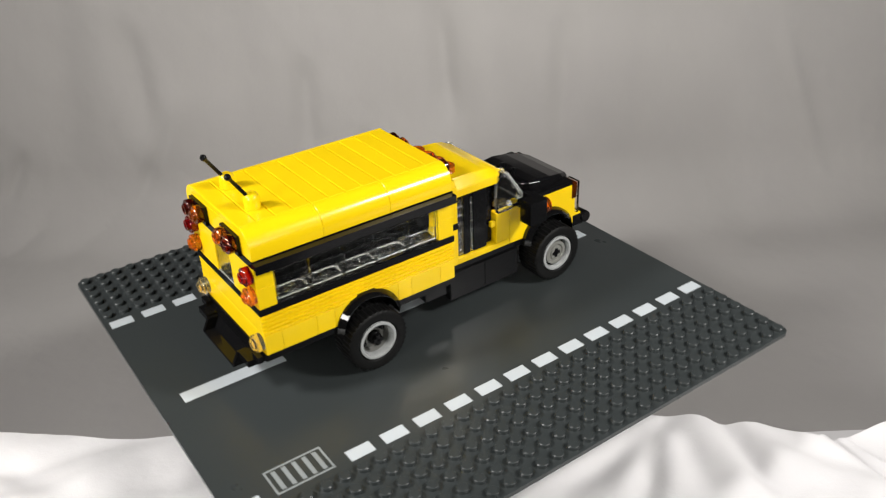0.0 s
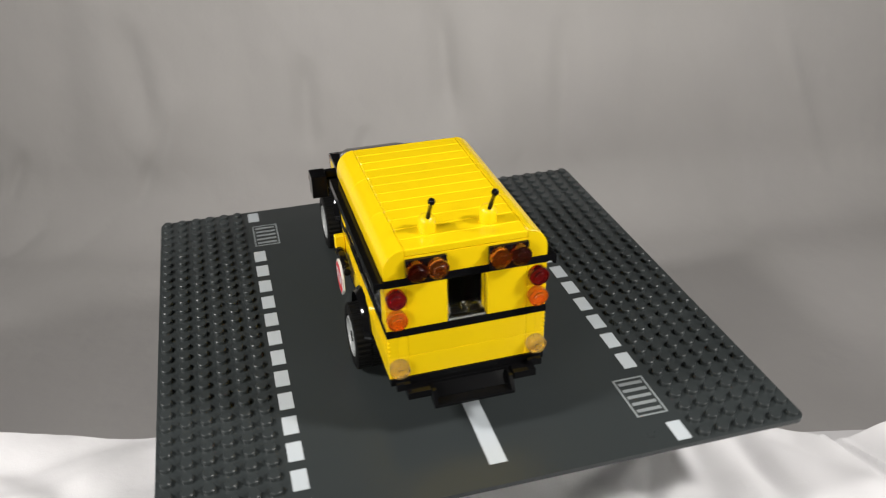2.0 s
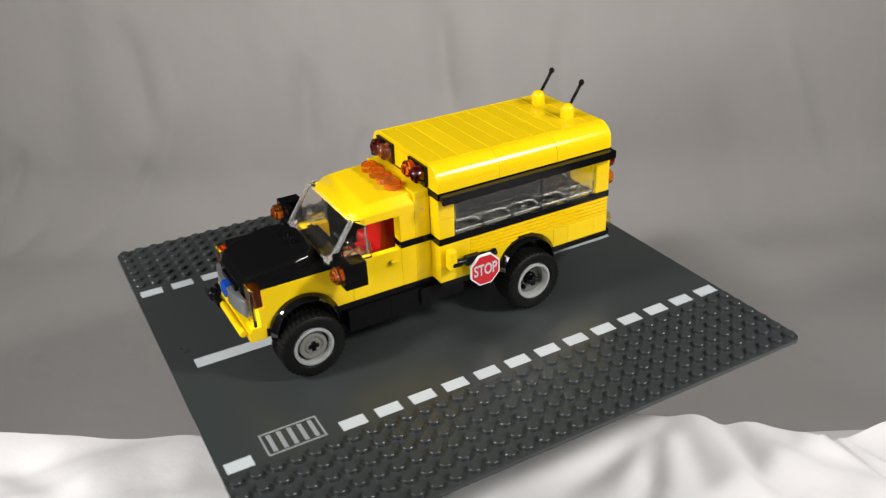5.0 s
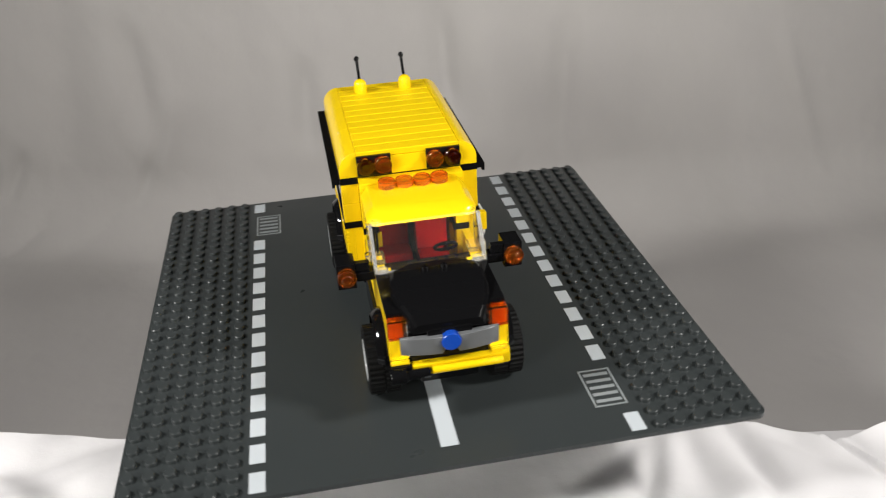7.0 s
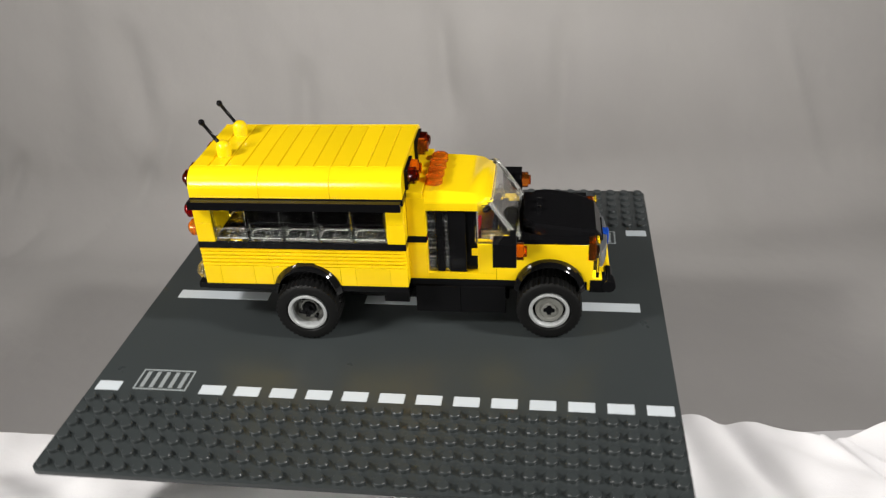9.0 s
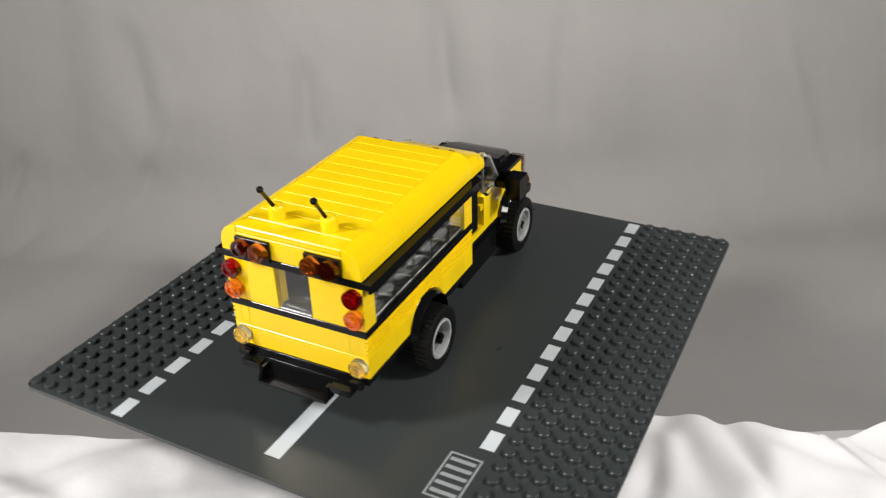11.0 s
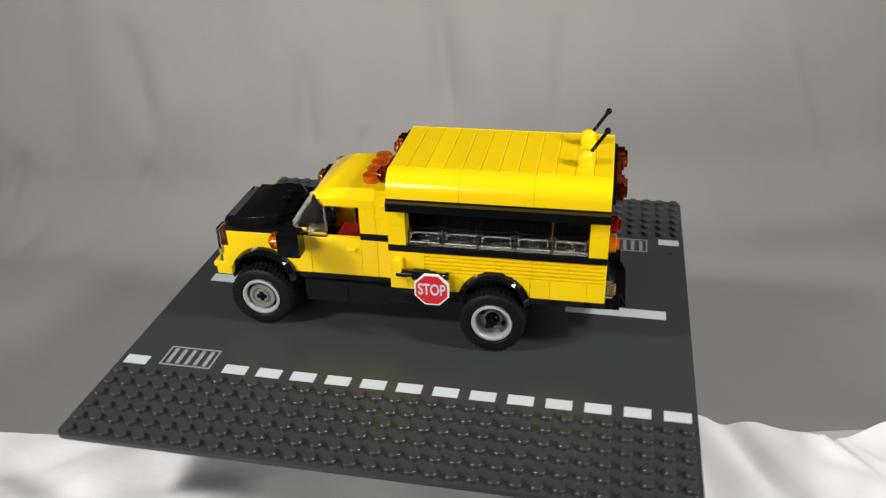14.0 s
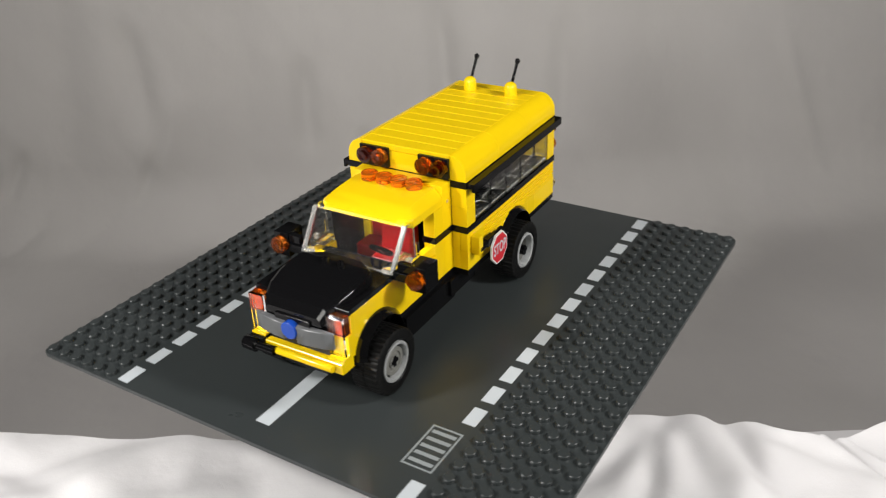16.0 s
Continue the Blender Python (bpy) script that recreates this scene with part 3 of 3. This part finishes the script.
# kerb side with the folding door
bus_box("pillar_brick", 9, 17.4, -24, -16, 26, 45.2)
bus_box("pillar_brick", 9, 17.4, -24, -16, 48.4, 67.6)
bus_box("cab_band", 9, 17.5, -24.3, -17, 45.2, 48.4, BLACK)
bus_box("door_sill", 17.4, 48.8, -24, -18, 26, 29.2)
bus_box("door_panel", 40.4, 48.8, -24, -19, 29.2, 45.2)
bus_box("door_grip", 37.6, 40.4, -23.4, -21.4, 38.4, 41.4)
for a, b, c in ((17.7, 21.5, 25.2), (25.4, 27.2, 35.2)):
    leaf = bus_box("door_leaf", a, b, -22.6, -21.2, 29.4, 60.2, GLINT, "clear ribbed folding door leaf")
    part("frame", add_box(bmesh.new(), b + 0.1, c, -22.9, -20.9, 29.3, 60.2, 0.2), BLACK, leaf)
    # small ribs put in as the leaf's sparkle, every other one whitened
    for k in range(13):
        z = 30.2 + 2.3 * k
        part("rib", add_box(bmesh.new(), a + 0.3, b - 0.4 - 0.9 * (k % 3 == 1) * (b - a > 3), -23.2, -22.7, z, z + (0.5 if k % 2 else 1.1), 0.15), PALE_GLINT if k % 2 else GLINT, leaf)
# black sheet added behind the leaves as the doorway's shade
bus_box("door_shade", 17.8, 40, -20.6, -19.8, 29.4, 60, BLACK)
bus_box("partition", 9.4, 11, -16, 16, 29, 61, BLACK)


def cab_roof():
    """Curved roof brick, chamfered on its long sides and dropping towards the windscreen."""
    bm = bmesh.new()
    xs = [16.6, 24, 30, 36, 41, 44.5, 46.6]
    top = [69.6, 69.6, 69.4, 69.0, 68.2, 67.0, 65.4]
    rows = []
    for x, z, half in zip(xs, top, (24, 24, 24, 24, 24, 21.0, 19.4)):
        inset = 3.6
        sill = 61.4 if x < 41 else 61.4 + (x - 41) * 0.45
        rows.append([bm.verts.new((x, y, w)) for y, w in ((-half, sill), (-half, min(z - 1.2, 65.4)), (-half + inset, z), (half - inset, z), (half, min(z - 1.2, 65.4)), (half, sill))])
    for a, b in zip(rows, rows[1:]):
        for i in range(6):
            j = (i + 1) % 6
            bm.faces.new((a[i], a[j], b[j], b[i]))
    bm.faces.new(rows[0])
    bm.faces.new(rows[-1][::-1])
    bmesh.ops.recalc_face_normals(bm, faces=bm.faces)
    sharp = [e for e in bm.edges if e.calc_face_angle() > radians(20)]
    bmesh.ops.bevel(bm, geom=sharp, offset=0.3, segments=2, affect="EDGES")
    return part("cab_roof", bm, YELLOW, toy_bus, smooth=True)


cab_roof()
bus_box("roof_strip", 9.3, 16.5, -24, 24, 67.6, 70.6)
for i in range(4):
    lathe("beacon", [(0, 0), (3.9, 0), (3.95, 0.3), (3.95, 3.0), (3.5, 3.4), (2.4, 3.45), (2.3, 3.0), (0, 3.0)], (20.6, -12 + 8 * i, 69.7), "z", AMBER, toy_bus, "amber roof beacon")


# windscreen: clear slanted pane with side cheeks and tabs; whitened edge strips imitate glints
def windscreen():
    glass = part("windscreen", add_prism(bmesh.new(), [(45.6, 64.2), (47.0, 64.6), (58.4, 47.4), (57.2, 46.8)], -22.6, 22.6, "y"), SCREEN, toy_bus, "clear slanted plastic windscreen")
    for s in (1, -1):
        y = sorted((s * 22.7, s * 23.9))
        part("cheek", add_prism(bmesh.new(), [(40.6, 63.6), (46.9, 64.6), (58.2, 47.4), (52, 46.9), (40.6, 46.9)], *y, "y"), SCREEN, glass)
        part("edge", add_box(bmesh.new(), 40.2, 41.0, *y, 47.0, 63.6, 0.2), PALE_GLINT, glass)
        lathe("stud", [(0, 0), (2.0, 0), (2.0, 1.2), (1.8, 1.4), (0, 1.4)], (45.6, s * 20.6, 64.8), "z", GLINT, glass, steps=18)
        lathe("stud", [(0, 0), (2.4, 0), (2.4, 1.6), (2.2, 1.8), (0, 1.8)], (57.6, s * 20.6, 47.4), "z", PALE_GLINT, glass, steps=18)
    for s in (1, -1):
        part("edge", add_prism(bmesh.new(), [(46.0, 64.9), (47.6, 65.3), (59.5, 47.9), (58.1, 47.0)], *sorted((s * 22.65, s * 24.3)), "y"), WHITE_GLINT, glass)
    part("edge", add_box(bmesh.new(), 46.2, 47.4, -22.9, 22.9, 64.2, 65.2, 0.3), PALE_GLINT, glass)
    part("edge", add_box(bmesh.new(), 57.6, 59.0, -22.9, 22.9, 46.7, 48.0, 0.3), WHITE_GLINT, glass)
    for s in (1, -1):
        part("tab", add_box(bmesh.new(), 39.6, 48.4, *sorted((s * 24.05, s * 26.4)), 46.4, 48.2, 0.3), GLINT, glass)
        part("tab", add_box(bmesh.new(), 46.4, 48.2, *sorted((s * 24.05, s * 26.4)), 48.3, 50.6, 0.3), PALE_GLINT, glass)
        part("tab", add_box(bmesh.new(), 39.6, 40.4, *sorted((s * 24.05, s * 25.6)), 48.3, 54.5, 0.2), GLINT, glass)
    part("sill", add_box(bmesh.new(), 49, 60.6, -23.9, 23.9, 45.3, 46.9, 0.4), CLEAR, glass)


windscreen()


# seats and wheel in the cab
def cab_seat(y):
    seat = bus_box("seat", 22, 40, y - 7, y + 7, 34, 41.0, RED, "red plastic cab seat", bevel=0.8)
    part("backrest", add_prism(bmesh.new(), [(20.5, 41.1), (29.5, 41.1), (27.5, 58), (20.5, 58)], y - 7, y + 7, "y"), RED, seat)
    part("pedestal", add_box(bmesh.new(), 24, 34, y - 5, y + 5, 28.8, 34, 0.3), RED, seat)


cab_seat(5.6)
bus_box("rear_bench", 12, 16, -18, -3.5, 30, 54, RED, "dark red bench back in the cab", bevel=0.6)
bus_box("rear_bench", 16, 28, -18, -3.5, 29, 38, RED, bevel=0.6)
bus_box("dashboard", 46, 52, -19, 19, 40, 45.2, BLACK)
bm = bmesh.new()
RING = 20
torus = [[bm.verts.new(((5.0 + 0.8 * math.cos(v)) * math.cos(u), (5.0 + 0.8 * math.cos(v)) * math.sin(u), 0.8 * math.sin(v))) for v in [math.tau * j / 6 for j in range(6)]] for u in [math.tau * i / RING for i in range(RING)]]
for i in range(RING):
    for j in range(6):
        a, b = torus[i], torus[(i + 1) % RING]
        bm.faces.new((a[j], b[j], b[(j + 1) % 6], a[(j + 1) % 6]))
add_box(bm, -4.6, 4.6, -0.9, 0.9, -0.5, 0.5, 0.1)
bm.transform(Matrix.Translation((44.6, 9.0, 48.8)) @ pose(0, 0, 0, 0, -45, 0))
part("steering_wheel", bm, BLACK, toy_bus, "black steering wheel", smooth=True)
mirrored("corner_bracket", 42, 50, 18.4, 22.4, 46.95, 49.4, LAMP_CLEAR, "clear bracket with the door's yellow put into its colour")

# nose: fenders with round cut-outs, hood, grille, bumper
for s in (1, -1):
    cut = arc(73, 21.4, 15.4, 163, 17, 14)
    outline = [(48.9, 26.05)] + cut + [(90, 26), (90, 21.4), (96.6, 21.4), (96.6, 28), (92.4, 28), (92.4, 36.9), (90, 36.9), (90, 45.15), (48.9, 45.15)]
    prism("fender", outline, *sorted((s * 16.6, s * 24)), "y", YELLOW, toy_bus, "yellow front fender round the wheel", bevel=0.15)
    bus_box("engine_side", 50, 92, *sorted((s * 10, s * 18)), 26, 45, BLACK)
    bus_box("headlamp", 90.2, 93.6, *sorted((s * 16.4, s * 24)), 37.2, 45.9, DEEP_AMBER, "amber front corner lamp", bevel=0.2)
    bus_box("lamp_cover", 93.7, 95.2, *sorted((s * 16.4, s * 24)), 28.2, 46.1, CLEAR, "clear front lamp panel", bevel=0.15)
bus_box("radiator", 88, 94.5, -16, 16, 26, 44, BLACK)
bus_box("hood_base", 58, 90.2, -24, 24, 45.2, 47.6, BLACK, bevel=0.06)


def hood():
    """Raised hood with clipped rear corners and a rounded drop at the front."""
    bm = bmesh.new()
    xs = [60.5, 66, 72, 80, 88, 93.6, 96.2]
    half = [11.0, 18.2, 19.4, 19.2, 18.0, 15.6, 13.6]
    top = [51.6, 52.3, 52.1, 51.1, 49.6, 48.0, 44.2]
    foot = [47.6, 47.6, 47.6, 47.6, 46.0, 43.4, 40.4]
    rows = []
    for x, h, z, f in zip(xs, half, top, foot):
        rows.append([bm.verts.new((x, y, w)) for y, w in ((-h - 0.8, f), (-h, z - 0.9), (-h + 1.4, z), (h - 1.4, z), (h, z - 0.9), (h + 0.8, f))])
    for a, b in zip(rows, rows[1:]):
        for i in range(6):
            j = (i + 1) % 6
            bm.faces.new((a[i], a[j], b[j], b[i]))
    bm.faces.new(rows[0])
    bm.faces.new(rows[-1][::-1])
    bmesh.ops.recalc_face_normals(bm, faces=bm.faces)
    sharp = [e for e in bm.edges if e.calc_face_angle() > radians(14)]
    bmesh.ops.bevel(bm, geom=sharp, offset=0.12, segments=1, affect="EDGES")
    ob = part("hood", bm, BLACK, toy_bus, "glossy black stepped hood")
    for y in (-4, 4):
        lathe("pin", [(0, 0), (1.5, 0), (1.6, 1.6), (1.0, 1.7), (0.9, 0.6), (0, 0.6)], (67.6, y, 52.3), "z", BLACK, ob, steps=14)


hood()
for s in (1, -1):
    outline = [(96.4, s * 2), (99.4, s * 3.4), (99.0, s * 9), (98.0, s * 15), (96.6, s * 19.8), (95.3, s * 19.8), (95.6, s * 12)]
    prism("grille_tile", outline, 31.6, 39.4, "z", DARKGREY, toy_bus, "dark silver curved grille tile", bevel=0.25)
lathe("badge", [(0, 0), (3.9, 0), (3.95, 0.2), (3.95, 2.8), (3.6, 3.1), (0, 3.1)], (97.0, 0, 37.0), "x", BLUE, toy_bus, "round blue badge plate")
bus_box("grille_mount", 94, 97.2, -9, 9, 31, 42, BLACK)
bus_box("bumper", 90, 97.8, -16, 24, 21.4, 26.6, YELLOW, "yellow front bumper", bevel=0.3)
lathe("bumper_bar", [(0, 0), (1.5, 0), (1.6, 0.3), (1.6, 28.4), (1.5, 28.7), (0, 28.7)], (99.4, -8.2, 24.6), "y", YELLOW, toy_bus, steps=18)
bus_box("winch_block", 91, 98.6, -24.2, -16.1, 20.4, 27.2, BLACK, bevel=0.3)
lathe("winch_bar", [(0, 0), (2.8, 0), (3.1, 0.4), (3.1, 6.4), (2.7, 6.8), (2.0, 7.2), (2.0, 16), (0, 16)], (99.8, -25.2, 24.2), "y", BLACK, toy_bus, steps=18)


# mirrors
def side_mirror(s):
    body = bus_box("mirror", 48.2, 58.6, *sorted((s * 32, s * 40)), 42.2, 54, BLACK, "black side mirror with an amber lamp", bevel=0.2)
    part("arm", add_box(bmesh.new(), 53, 59, *sorted((s * 24.1, s * 31.9)), 45.4, 49.4, 0.2), BLACK, body)
    part("arm", add_box(bmesh.new(), 55, 58, *sorted((s * 26, s * 32)), 49.6, 53.6, 0.2), BLACK, body)
    lathe("lamp", ROUND_PLATE, (58.6, s * 36, 48.6), "x", DEEP_AMBER, body, "amber marker lamp", steps=24)


side_mirror(1)
side_mirror(-1)

# stop sign on its swing arm
bus_box("sign_hinge", 2.6, 6.4, 32, 36.8, 33.6, 43.2, YELLOW, bevel=0.4)
lathe("sign_arm", [(0, 0), (1.5, 0), (1.6, 0.3), (1.9, 0.6), (1.9, 5), (1.5, 5.4), (1.5, 12), (1.9, 12.4), (1.9, 18), (1.4, 18.4), (1.4, 22), (1.7, 22.4), (1.7, 24), (0, 24.3)], (5.4, 35.2, 36.0), "-x", BLACK, toy_bus, "black swing arm", steps=16)
bus_box("sign_clip", -10, -2, 33.2, 36.8, 33.6, 38.0, BLACK, bevel=0.4)
OCT = [(-11.2 + 8.45 * math.cos(math.tau * (i + 0.5) / 8), 30.0 + 8.45 * math.sin(math.tau * (i + 0.5) / 8)) for i in range(8)]
sign = prism("stop_sign", OCT, 36.9, 38.1, "y", plastic("white_plastic", (0.8, 0.8, 0.78), 0.2), toy_bus, "red octagonal stop sign with white border", bevel=0.1, smooth=False)
INNER = [(-11.2 + 7.7 * math.cos(math.tau * (i + 0.5) / 8), 30.0 + 7.7 * math.sin(math.tau * (i + 0.5) / 8)) for i in range(8)]
prism("face", INNER, 38.0, 38.16, "y", SIGN_RED, sign, bevel=0, smooth=False)
curve = bpy.data.curves.new("word", "FONT")
curve.body, curve.align_x, curve.align_y, curve.size, curve.extrude, curve.offset = "STOP", "CENTER", "CENTER", 5.8, 0.04, 0.12
carrier = new("word", curve)
bpy.context.view_layer.update()
me = bpy.data.meshes.new_from_object(carrier.evaluated_get(bpy.context.evaluated_depsgraph_get()))
bpy.data.objects.remove(carrier)
me.transform(Matrix.Scale(MM, 4) @ pose(-11.2, 38.22, 30.0, 90, 0, 180) @ Matrix.Diagonal((0.9, 1.36, 1, 1)))
me.materials.clear()
me.materials.append(WHITE)
word = new("lettering", me)
word.parent = sign

# clear panes and their moulded shelves let the lamps in
for ob in list(bpy.data.objects):
    if ob.type == "MESH" and ob.data.materials and ob.data.materials[0] in (CLEAR, SCREEN, GLINT, PALE_GLINT) and not ob.name.startswith("cheek"):
        ob.visible_shadow = False

plate_studs()

# ---- what moves ----
def motions():
    walk(road_plate, [(t, turned(a) @ PLATE_ON_TABLE) for t, a in TURNS])
    walk(turntable, [(t, turned(a)) for t, a in TURNS])
    walk(toy_bus, [(t, turned(a) @ PLATE_ON_TABLE @ BUS_ON_PLATE) for t, a in TURNS])


motions()
